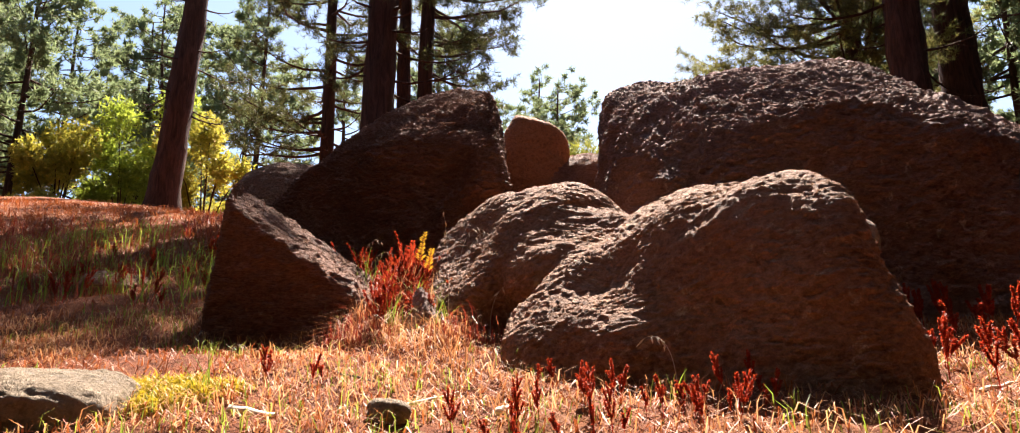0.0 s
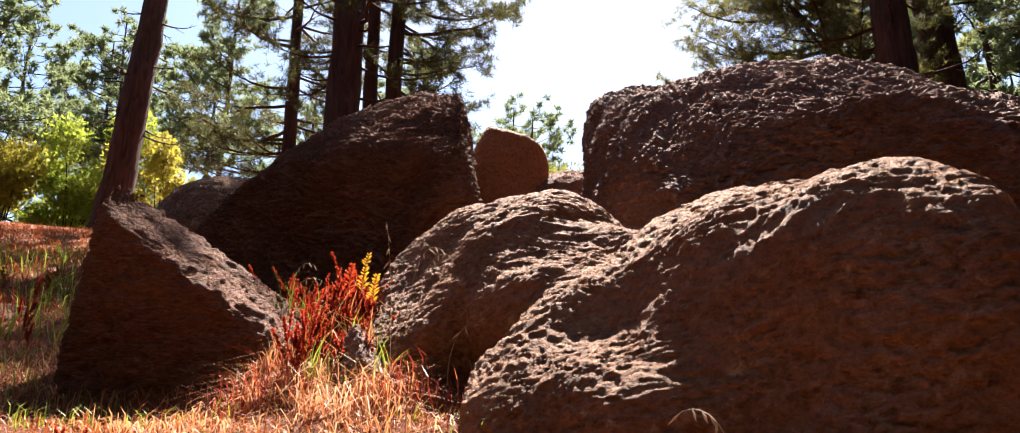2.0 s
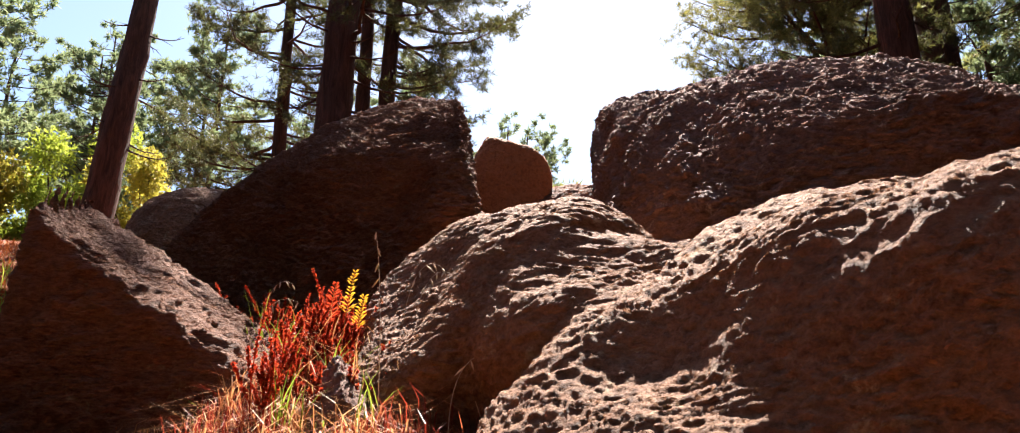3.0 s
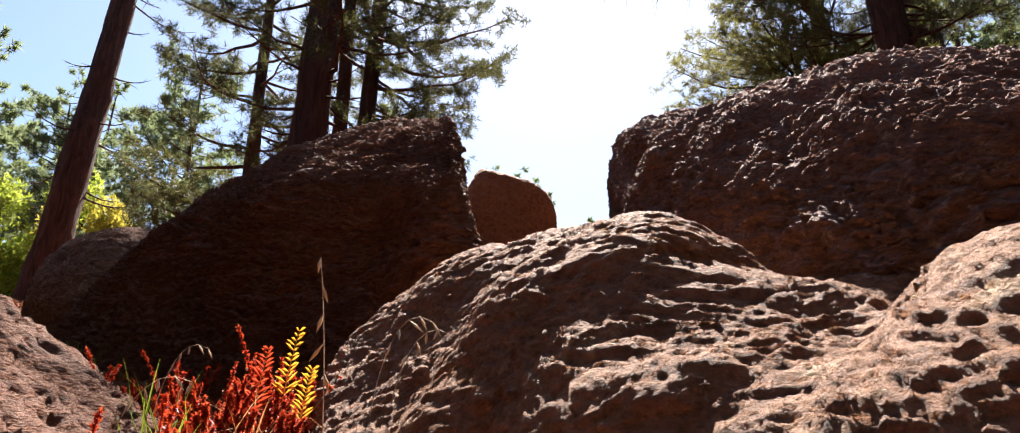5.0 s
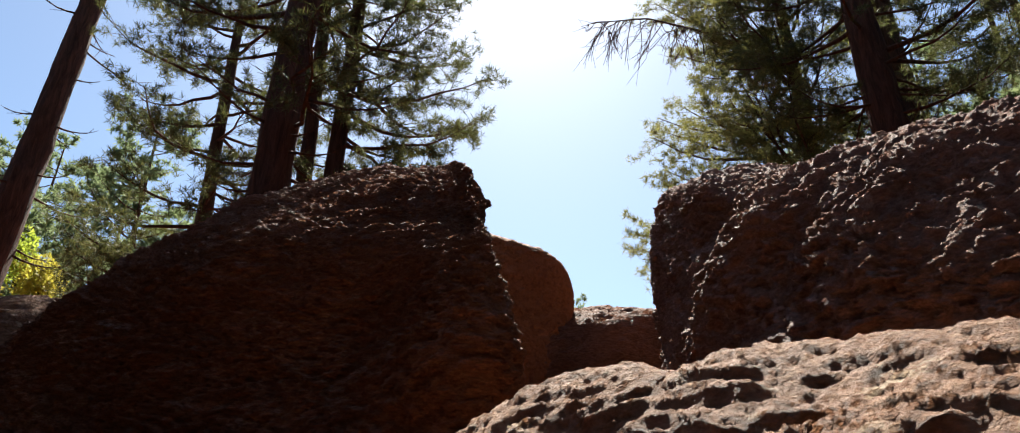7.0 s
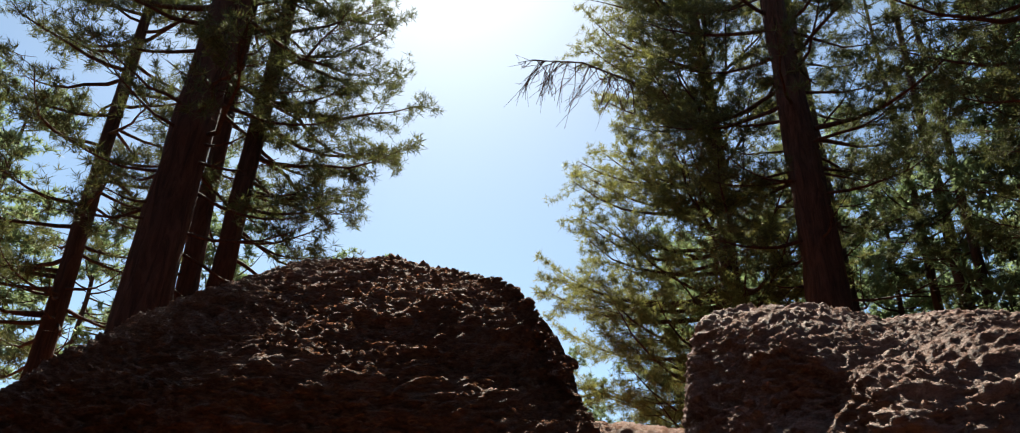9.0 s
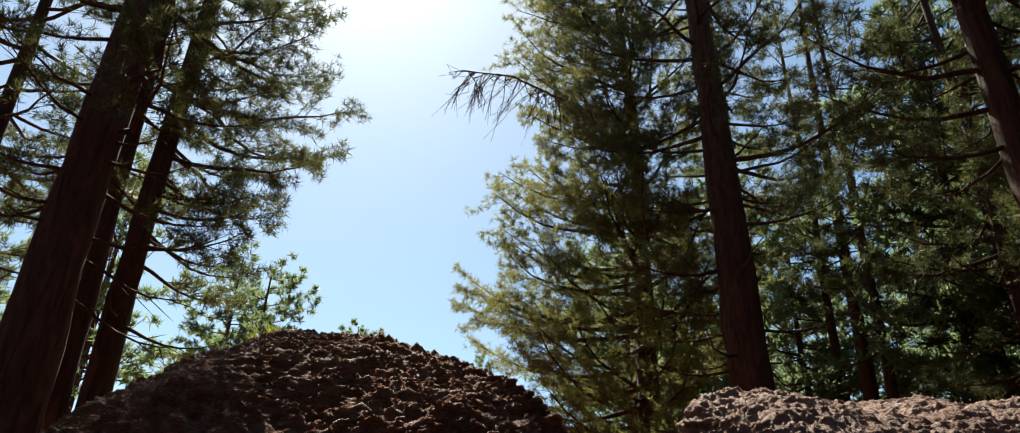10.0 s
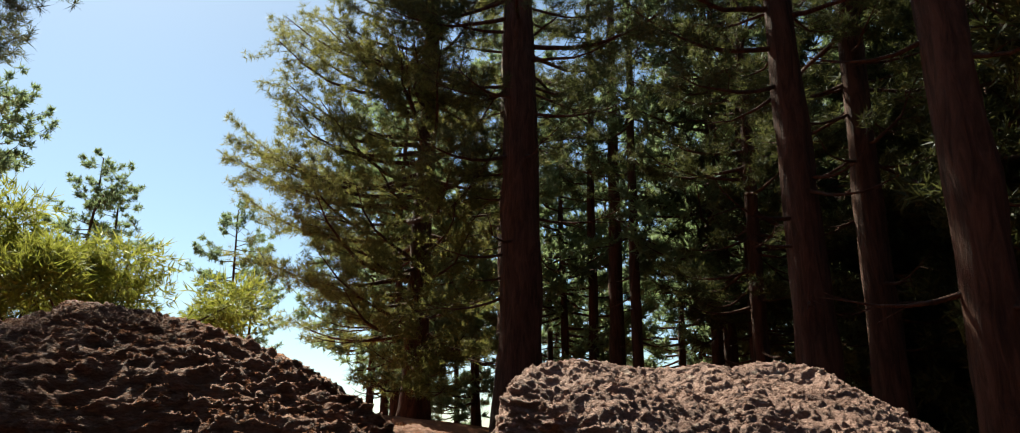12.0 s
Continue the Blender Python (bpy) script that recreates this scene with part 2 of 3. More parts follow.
gx, gy = axis(-6, 6, 0.07, 3000), axis(1.0, 12, 0.07, 3000)
gxx, gyy = np.meshgrid(gx, gy)
gv = np.stack([gxx, gyy, ground_z(gxx, gyy)], -1).reshape(-1, 3)
gi, gj = np.meshgrid(np.arange(len(gy) - 1), np.arange(len(gx) - 1), indexing="ij")
gw = len(gx)
gf = np.stack([gi * gw + gj, gi * gw + gj + 1, (gi + 1) * gw + gj + 1, (gi + 1) * gw + gj], -1).reshape(-1, 4)
tagged(new("ground", mesh_of("ground", gv, gf, M_SOIL, True)), "sloping forest floor of red-brown pine litter", "ground", kind="structure")


# ---- boulders ----
def lobe(centre, half, turn=(0, 0, 0), power=2.6, cuts=()):
    """A rounded block: centre, half sizes, turn in degrees, squareness, and flat faces (normal, offset) that cut it."""
    bm = bmesh.new()
    bmesh.ops.create_icosphere(bm, subdivisions=5, radius=1.0)
    d = np.array([v.co for v in bm.verts])
    f = np.array([[v.index for v in p.verts] for p in bm.faces])
    bm.free()
    r = (np.abs(d) ** power).sum(1) ** (-1 / power)
    p = d * r[:, None] * np.array(half)
    rot = np.array(Euler([radians(a) for a in turn]).to_matrix())
    p = p @ rot.T
    for nrm, off in cuts:
        nrm = np.array(nrm, float)
        nrm /= np.linalg.norm(nrm)
        over = np.clip(p @ nrm - off, 0, None)
        p = p - over[:, None] * nrm * 0.96
    return p + np.array(centre), f


def rock(name, lobes, mat, label, voxel=0.03, relief=(0.10, 0.04, 0.015), layers=1.5, seed=1, soft=8, category="boulder", group="", faces=(), edge=0.1, swells=()):
    """One boulder: its lobes fused, smoothed, dressed back to broad faces (normal, offset), given swells and hollows (centre, radius, height), then roughened at three scales."""
    v, f = merge(lobes)
    base = np.array([v[:, 0].mean(), v[:, 1].mean(), v[:, 2].min()])
    tmp = new("tmp", mesh_of("tmp", v - base, f, mat))
    md = tmp.modifiers.new("fuse", "REMESH")
    md.mode, md.voxel_size = "VOXEL", voxel
    sm = tmp.modifiers.new("soft", "SMOOTH")
    sm.factor, sm.iterations = 0.5, soft
    me = bpy.data.meshes.new_from_object(tmp.evaluated_get(bpy.context.evaluated_depsgraph_get()))
    bpy.data.objects.remove(tmp)
    n = len(me.vertices)
    co = np.zeros(n * 3, np.float32)
    me.vertices.foreach_get("co", co)
    co = co.reshape(-1, 3).astype(float)
    for nrm, off in faces:
        nrm = np.array(nrm, float)
        size = np.linalg.norm(nrm)
        nrm, off = nrm / size, off / size
        over = (co + base) @ nrm - off
        co = co - (0.5 * (over + np.sqrt(over**2 + edge**2)) - 0.02)[:, None] * nrm * (over > -0.6)[:, None]
    me.vertices.foreach_set("co", co.astype(np.float32).ravel())
    me.update()
    if faces:
        tmp = new("tmp", me)
        sm = tmp.modifiers.new("soft", "SMOOTH")
        sm.factor, sm.iterations = 0.5, 24
        me = bpy.data.meshes.new_from_object(tmp.evaluated_get(bpy.context.evaluated_depsgraph_get()))
        bpy.data.objects.remove(tmp)
        flat = np.zeros(n * 3, np.float32)
        me.vertices.foreach_get("co", flat)
        co = flat.reshape(-1, 3).astype(float)
    flat = np.zeros(n * 3, np.float32)
    me.vertices.foreach_get("normal", flat)
    no = flat.reshape(-1, 3)
    q = co * [1, 1, layers]
    warp = np.stack([fbm(q * 2.1, seed + 40 + k, 2) for k in range(3)], 1) * 0.12
    pits = fbm((q + warp) * 11.0, seed + 21, 4)
    h = relief[0] * fbm(co * 1.3, seed, 3) + relief[1] * (0.6 * fbm((q + warp) * 12.0, seed + 7, 4) + 0.5 - 1.3 * np.abs(pits))
    ridge = 1 - np.abs(vnoise((q + warp) * 19.0, seed + 11)) - np.abs(vnoise((q + warp) * 41.0, seed + 12)) * 0.7
    h += relief[2] * ridge
    for centre, radius, height in swells:
        h += height * np.exp(-(((co + base - centre) / radius) ** 2).sum(1))
    co = co + no * h[:, None]
    me.vertices.foreach_set("co", co.astype(np.float32).ravel())
    me.polygons.foreach_set("use_smooth", np.full(len(me.polygons), True))
    me.update()
    me.name = name
    me.materials.clear()
    me.materials.append(mat)
    ob = new(name, me)
    ob.location = base
    return tagged(ob, label, category, group)


rock("boulder", [
    lobe((1.74, 4.62, 1.80), (0.36, 0.62, 0.86), (0, -12, 8), 2.5),
    lobe((1.80, 4.30, 1.15), (0.52, 0.5, 1.0), (0, -14, 0), 2.4),
    lobe((1.44, 5.0, 1.85), (0.58, 0.75, 0.72), (4, -28, 12), 2.5),
    lobe((1.05, 5.3, 1.55), (0.80, 1.0, 0.80), (8, -22, 14), 3.0),
    lobe((1.12, 5.7, 1.62), (0.66, 0.9, 0.75), (8, -24, 16), 2.6),
    lobe((1.0, 6.1, 1.74), (0.7, 0.8, 0.84), (8, -18, 15), 2.5),
    lobe((0.74, 6.5, 1.97), (0.75, 0.7, 0.9), (8, -8, 15), 2.5),
    lobe((0.5, 7.0, 2.22), (0.8, 0.7, 1.0), (0, -2, 15), 2.5),
    lobe((1.7, 7.3, 2.14), (0.9, 0.7, 1.0), (0, -6, 0), 2.5),
    lobe((0.04, 6.95, 1.98), (0.72, 0.65, 1.08), (0, -6, 10), 3.0),
    lobe((-0.15, 7.5, 2.2), (0.55, 0.6, 1.05), (0, -6, 10), 2.6),
    lobe((1.35, 5.5, 1.9), (0.6, 0.8, 0.9), (0, 0, 0), 3.0),
    lobe((0.68, 5.45, 1.42), (0.6, 0.8, 0.74), (4, -24, 10), 2.6),
    lobe((0.42, 4.5, 1.40), (0.37, 0.45, 0.5), (0, 6, 10), 2.4),
    lobe((1.3, 4.5, 0.9), (0.7, 0.5, 0.75), (0, 0, 0), 2.6),
], M_ROCK, "brown rugged boulder with a sunlit sloping top", voxel=0.014, relief=(0.06, 0.012, 0.010), layers=2.8, seed=3, soft=18,
     faces=[((-0.75, -0.68, 1), -1.90), ((-0.6, -0.76, 0.22), -3.62)],
     swells=[((0.30, 6.55, 2.85), 0.42, 0.15), ((0.50, 6.85, 3.1), 0.35, 0.02), ((1.48, 4.62, 2.45), 0.42, 0.17), ((1.15, 5.0, 2.4), 0.3, 0.10),
             ((0.82, 6.02, 2.62), 0.36, -0.14), ((0.72, 5.22, 1.95), 0.26, -0.12), ((0.72, 4.72, 1.55), 0.28, 0.10), ((-0.1, 7.45, 3.0), 0.4, 0.08)])

rock("boulder", [
    lobe((3.2, 9.2, 3.6), (2.1, 2.4, 2.6), (0, 0, 0), 5.0),
    lobe((4.9, 8.6, 2.6), (1.9, 1.8, 2.2), (0, 8, 0), 3.0),
], M_ROCK_D, "huge weathered grey-brown boulder with a pitted crust", voxel=0.018, relief=(0.08, 0.034, 0.02), layers=2.0, seed=11, soft=8, edge=0.22,
     faces=[((-0.64, -0.73, 1), -2.72), ((0.31, -0.55, 0.775), 0.5), ((-0.15, -0.42, 1.0), 0.95), ((-0.95, -0.3, 0), -3.58), ((-1, 0.05, 0.1), -0.3)],
     swells=[((1.3, 9.72, 4.95), 0.2, -0.16), ((1.35, 8.9, 4.2), 0.3, -0.12), ((2.3, 8.1, 4.6), 0.7, 0.12), ((3.2, 7.2, 4.0), 0.5, -0.16), ((1.75, 7.9, 3.85), 0.3, -0.1)])

rock("boulder", [
    lobe((-1.3, 10.9, 4.0), (1.6, 2.2, 2.35), (0, 0, 0), 4.0),
    lobe((-2.6, 11.3, 3.5), (1.3, 1.4, 1.6), (0, 0, 10), 3.0),
], M_ROCK_L, "large dark layered boulder with a long sloping back", voxel=0.018, relief=(0.06, 0.034, 0.022), layers=2.8, seed=23, soft=10, edge=0.3,
     faces=[((-0.4, -0.9, 1), -3.66), ((-0.57, -0.82, 0.04), -7.06), ((0.98, 0.14, 0.03), 1.56), ((0.85, -0.35, 0.4), -1.36), ((-0.62, -0.1, 0.78), 4.36), ((0.45, 0.0, 0.89), 5.10), ((0.75, 0.0, 0.66), 3.80), ((0.0, 0.0, 1.0), 6.34)],
     swells=[((-0.15, 9.75, 4.6), 0.34, -0.05), ((-0.75, 9.55, 4.05), 0.42, -0.24), ((-0.2, 9.05, 3.7), 0.35, 0.10), ((-1.7, 10.2, 4.6), 0.4, 0.1)])

rock("boulder", [lobe((0.40, 12.6, 4.55), (0.54, 0.55, 1.46), (0, 3, 8), 4.5, [((0.8, 0, 0.75), 1.06), ((0.2, -0.5, 0.85), 1.28)])], M_ORANGE,
     "smooth orange-brown upright block of stone behind a larger boulder", voxel=0.03, relief=(0.05, 0.015, 0.004), seed=31)

rock("boulder", [lobe((-1.95, 7.05, 2.1), (0.88, 0.55, 1.4), (0, 0, 4), 5.0, [((0.6, -0.16, 0.80), 0.54), ((-0.97, -0.2, 0.12), 0.62)])], M_ROCK_L,
     "dark wedge-shaped boulder with a slanting flat top", voxel=0.02, relief=(0.05, 0.025, 0.012), layers=1.5, seed=41, soft=3)

rock("flat_rock", [lobe((-2.6, 3.7, 1.27), (0.85, 0.4, 0.19), (9, 2, 8), 5.0)], M_PALE, "pale flat stone sunk in the litter", voxel=0.014,
     relief=(0.03, 0.01, 0.004), soft=2, seed=51, category="rock")
rock("stone", [lobe((2.36, 5.6, 2.15), (0.24, 0.4, 0.5), (0, 24, 0), 2.8)], M_PALE, "smooth pale stone wedged behind the boulder", voxel=0.02,
     relief=(0.02, 0.01, 0.003), seed=55, category="rock")
rock("flat_rock", [lobe((-4.6, 9.1, float(ground_z(-4.6, 9.1)) + 0.05), (0.36, 0.32, 0.12), (22, 6, 20), 4.0)], M_ROCK, "flat grey-brown slab lying on the litter", voxel=0.02,
     relief=(0.03, 0.01, 0.004), seed=57, category="rock")
rock("stone", [lobe((-0.62, 6.4, 1.9), (0.2, 0.2, 0.36), (0, 14, 20), 4.0, [((0.75, -0.2, 0.6), 0.13), ((-0.7, -0.5, 0.45), 0.16)])], M_ROCK_D, "small pointed brown stone among red weeds", voxel=0.012,
     relief=(0.03, 0.015, 0.005), seed=59, category="rock")
rock("stone", [lobe((-0.5, 3.75, 1.26), (0.10, 0.08, 0.06), (0, 8, 20), 3.0)], M_PALE, "small brown stone in dry grass", voxel=0.012,
     relief=(0.015, 0.008, 0.004), seed=61, category="rock")
rock("flat_rock", [lobe((2.1, 13.2, 4.42), (2.0, 1.1, 0.95), (0, 0, 10), 2.6)], M_ROCK_L, "low flat-topped rock between the boulders", voxel=0.04,
     relief=(0.06, 0.03, 0.01), layers=2.5, seed=63, category="rock")
rock("boulder", [lobe((-3.6, 12.6, 4.2), (1.0, 0.9, 0.95), (0, 0, 10), 2.4)], M_ROCK, "rounded reddish boulder beside a larger one", voxel=0.03,
     relief=(0.06, 0.02, 0.006), seed=65)


# ---- pines ----
def tufts(points, ways, rng, length=0.3, width=0.028, count=8):
    """Needle tufts: a spray of thin triangles round each point, leaning along its way."""
    n = len(points)
    p = np.repeat(points, count, 0)
    d = rng.normal(size=(n * count, 3)) + np.repeat(ways, count, 0) * 0.9 + [0, 0, 0.15]
    d /= np.linalg.norm(d, axis=1, keepdims=True)
    s = np.cross(d, rng.normal(size=d.shape))
    s /= np.linalg.norm(s, axis=1, keepdims=True) + 1e-9
    ln = length * rng.uniform(0.6, 1.2, (n * count, 1))
    v = np.stack([p - s * width * 0.5, p + s * width * 0.5 + d * ln * 0.25, p + d * ln], 1).reshape(-1, 3)
    return v, np.arange(len(v)).reshape(-1, 3)


def branch(start, az, rise, length, radius, rng, droop=0.15):
    """A limb that leaves the trunk, sags and lifts at its tip: its line, radii and the twigs on it."""
    t = np.linspace(0, 1, 7)
    way = np.array([math.sin(az), math.cos(az), 0])
    side = np.array([way[1], -way[0], 0])
    wob = np.cumsum(rng.normal(0, 0.025, 7)) * length
    pts = start + np.outer(t * length, way) + np.outer(wob, side)
    pts[:, 2] += rise * t * length - droop * length * np.sin(t * np.pi * 0.8) + 0.06 * length * t**3
    return pts, radius * (1 - 0.85 * t)


def pine(name, base, top, radius, crown, label, seed, limbs=60, reach=4.5, cone=0.6, mat=None, needle=(0.25, 0.021, 14), twig_step=0.24,
         sector=None, dead=10, sides=18, group="", low_bare=0.25, tuft_step=0.16, single=True, domed=False):
    """One pine: trunk, limbs and crown. crown: the heights, as shares of the trunk, between which it is green."""
    rng = np.random.default_rng(seed)
    base, top = np.array(base, float), np.array(top, float)
    axis_v = top - base
    h = np.linalg.norm(axis_v)
    n = max(12, int(h / 0.5))
    t = np.linspace(-0.02, 1, n)
    bend = np.stack([fbm(np.stack([t * 2.2, 0 * t + seed, 0 * t], 1), seed, 2), fbm(np.stack([t * 2.2, 0 * t + seed + 9, 0 * t], 1), seed + 3, 2), 0 * t], 1)
    line = np.outer(t, axis_v) + bend * 0.012 * h * np.clip(t, 0, 1)[:, None]
    rad = radius * (1 - 0.8 * np.clip(t, 0, 1) ** 1.1) * (1 + 0.35 * np.exp(-np.clip(t, 0, 1) * h / 0.7))
    root = thing(name, base, label, "tree", group)
    part("trunk", mesh_of("trunk", *tube(line, rad, sides, 0.13, seed), M_BARK, True), root)
    wood, green_p, green_w = [], [], []

    def on_trunk(s):
        return np.array([np.interp(s, t, line[:, k]) for k in range(3)]), float(np.interp(s, t, rad))

    def at_azimuth():
        return rng.uniform(*[radians(a) for a in sector]) if sector and rng.random() < 0.7 else rng.uniform(0, 2 * math.pi)

    for k in range(limbs):
        s = crown[0] + (crown[1] - crown[0]) * ((k + rng.random()) / limbs)
        q = (s - crown[0]) / (crown[1] - crown[0])
        shape = math.sqrt(max(0.05, 1 - (q * 0.97) ** 3)) if domed else 1 - cone * q
        ln = reach * shape * rng.uniform(0.6, 1.1) * min(1, 0.55 + 2.5 * q)
        p0, r0 = on_trunk(s)
        az = at_azimuth()
        pts, rr = branch(p0, az, rng.uniform(-0.12, 0.28) + 0.4 * q, ln, min(0.5 * r0, 0.016 * ln + 0.012), rng)
        wood.append([tube(pts, rr, 5)])
        m = max(3, int(ln / twig_step))
        for i in range(m):
            u = low_bare + (1 - low_bare) * (i + rng.random()) / m
            c = np.array([np.interp(u, np.linspace(0, 1, 7), pts[:, a]) for a in range(3)])
            ta = az + rng.choice([-1, 1]) * rng.uniform(0.5, 1.1)
            tl = (0.22 + 0.3 * (1 - abs(u - 0.55))) * ln * rng.uniform(0.35, 0.8) * 0.8
            way = np.array([math.sin(ta), math.cos(ta), rng.uniform(-0.15, 0.55)])
            e = c + way * tl
            wood[-1].append(tube([c, (c + e) / 2 + [0, 0, 0.03 * tl], e], [0.012, 0.008, 0.004], 3))
            w = max(2, int(tl / tuft_step))
            for j in range(w):
                green_p.append(c + (e - c) * (0.35 + 0.65 * (j + 0.6) / w) + rng.normal(0, 0.05, 3))
                green_w.append(way)
            for j in range(4):
                green_p.append(e + rng.normal(0, 0.11, 3))
                green_w.append(way * 0.4 + [0, 0, 0.35])
        green_p.append(pts[-1])
        green_w.append(pts[-1] - pts[-2])
    for k in range(dead):
        s = rng.uniform(0.12, crown[0] + 0.1)
        p0, r0 = on_trunk(s)
        az, ln = rng.uniform(0, 2 * math.pi), reach * rng.uniform(0.2, 0.6)
        pts, rr = branch(p0, az, rng.uniform(-0.3, 0.15), ln, 0.05, rng)
        wood.append([tube(pts, rr, 4)])
        for i in range(4):
            c = pts[2 + i]
            e = c + np.array([math.sin(az + rng.uniform(-1, 1)), math.cos(az + rng.uniform(-1, 1)), rng.uniform(-0.6, 0.2)]) * ln * 0.22
            wood[-1].append(tube([c, (c + e) / 2, e], [0.015, 0.011, 0.005], 3))
    if single:
        for w in wood:
            part("limb", mesh_of("limb", *merge(w), M_BARK, True), root)
    else:
        tagged(part("branchwork", mesh_of("branchwork", *merge(sum(wood, [])), M_BARK, True), root, "thin dark limbs"), kind="stuff")
    if green_p:
        v, f = tufts(np.array(green_p), np.array(green_w), rng, *needle)
        part("crown", mesh_of("crown", v, f, mat or M_NEEDLE), root, "olive-green pine needles")
    return root


def g(x, y):
    return float(ground_z(np.array([x]), np.array([y]))[0]) - 0.1


def stand(x, y, h, lean=(0.0, 0.0)):
    z = g(x, y)
    return (x, y, z), (x + lean[0], y + lean[1], z + h)


BIG = "tall pine with a thick dark reddish trunk and high branches"
pine("pine_tree", *stand(-13.4, 29.0, 29, (1.9, 0)), 0.58, (0.62, 1.0), "leaning pine trunk with bare dead branches", 101, limbs=24, reach=4.5, dead=40)
pine("pine_tree", *stand(-3.95, 22, 30, (0.4, 0)), 0.55, (0.18, 1.0), BIG, 102, limbs=76, reach=5.0, dead=10)
pine("pine_tree", *stand(-3.5, 24.4, 28), 0.25, (0.3, 1.0), "slender pine standing close to a larger one", 103, limbs=30, reach=3.2, dead=6)
pine("pine_tree", *stand(-2.85, 24.2, 29, (0.3, 0)), 0.29, (0.16, 1.0), "slender pine with limbs reaching into the gap", 104, limbs=72, reach=4.9, cone=0.8, dead=6, sector=(40, 150))
pine("pine_tree", *stand(-6.7, 27, 23), 0.26, (0.08, 1.0), "slim pine with foliage down to the ground", 105, limbs=80, reach=4.6, dead=8)
pine("pine_tree", *stand(12.0, 21.8, 30, (-0.4, 0)), 0.62, (0.24, 1.0), BIG, 106, limbs=76, reach=5.2, cone=0.5, dead=14)
pine("pine_tree", *stand(16.5, 26.5, 31, (-0.7, 0)), 0.8, (0.3, 1.0), BIG, 107, limbs=50, reach=4.6, dead=10)
bushy = pine("pine_tree", *stand(13.2, 28.0, 25), 0.44, (0.05, 1.0), "bushy pine with yellow-green foliage almost to the ground", 108, limbs=150, reach=6.3, cone=0.42, dead=8, mat=M_NEEDLE_Y, sector=(190, 320))
pine("pine_tree", *stand(23.6, 29.2, 28), 0.24, (0.4, 1.0), "slender pine in a dark stand", 109, limbs=40, reach=3.6)
pine("pine_tree", *stand(22.9, 27.3, 28), 0.34, (0.4, 1.0), "slender pine in a dark stand", 110, limbs=36, reach=3.4)
pine("pine_tree", *stand(21.7, 25.3, 27), 0.24, (0.3, 1.0), "slender pine in a dark stand", 111, limbs=44, reach=3.6)
pine("pine_tree", *stand(11.7, 13.6, 26), 0.42, (0.35, 1.0), BIG, 112, limbs=50, reach=4.6)
pine("pine_tree", *stand(8.9, 9.9, 26, (-0.3, 0)), 0.42, (0.42, 1.0), BIG, 113, limbs=40, reach=4.2)
pine("pine_tree", *stand(15.0, 13.6, 27), 0.4, (0.3, 1.0), BIG, 114, limbs=50, reach=4.4)
pine("pine_tree", *stand(19.1, 18.8, 25), 0.26, (0.2, 1.0), "slender pine in a dark stand", 115, limbs=60, reach=4.0)

# a long bare limb of the bushy pine, its dead twigs hanging into the gap
rng = np.random.default_rng(19)
hang = np.array([(0.0, 0.0, 14.2), (-3.2, -1.2, 15.2), (-6.2, -2.1, 14.9), (-8.2, -2.7, 14.0)])
wood = [tube(hang, [0.07, 0.05, 0.03, 0.012], 5)]
for k in range(44):
    u = rng.uniform(1.2, 3.0)
    c = np.array([np.interp(u, range(4), hang[:, a]) for a in range(3)])
    e = c + [rng.normal(-0.3, 0.45), rng.normal(0, 0.4), -rng.uniform(0.5, 1.9)]
    m = (c + e) / 2 + [rng.normal(0, 0.12), rng.normal(0, 0.12), 0.15]
    wood.append(tube([c, m, e], [0.02, 0.014, 0.007], 3))
    for j in range(3):
        wood.append(tube([m, m + (e - m) * 0.5 + rng.normal(0, 0.1, 3), m + (e - m) * 0.9 + rng.normal(0, 0.3, 3)], [0.012, 0.009, 0.005], 3))
part("bare_limb", mesh_of("bare_limb", *merge(wood), M_BARK, True), bushy, "long bare limb with hanging dead twigs")

# right-hand stand; most trees are out of view, added to block fill light
for i, (x, y) in enumerate(((13.5, 8.0), (10.0, 3.5), (17.5, 4.5), (20.5, 11.5), (24.0, 17.0), (12.5, -2.5), (26.0, 24.0), (23.0, 21.0))):
    pine("pine_tree", *stand(x, y, 25 + (i % 3)), 0.34, (0.16, 1.0), "tall dark pine in a dense stand", 130 + i, limbs=50, reach=4.6, needle=(0.4, 0.07, 7), twig_step=0.3, tuft_step=0.2)

# woods farther off: four pines, repeated
FAR = []
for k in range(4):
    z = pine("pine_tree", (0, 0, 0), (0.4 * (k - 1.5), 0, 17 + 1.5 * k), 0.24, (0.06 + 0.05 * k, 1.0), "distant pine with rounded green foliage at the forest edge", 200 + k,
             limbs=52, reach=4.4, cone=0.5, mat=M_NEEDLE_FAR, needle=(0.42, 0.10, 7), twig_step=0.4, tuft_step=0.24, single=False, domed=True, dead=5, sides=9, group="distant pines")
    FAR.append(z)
# two dark pines, repeated at right and in an unseen ring that blocks skylight
DENSE = []
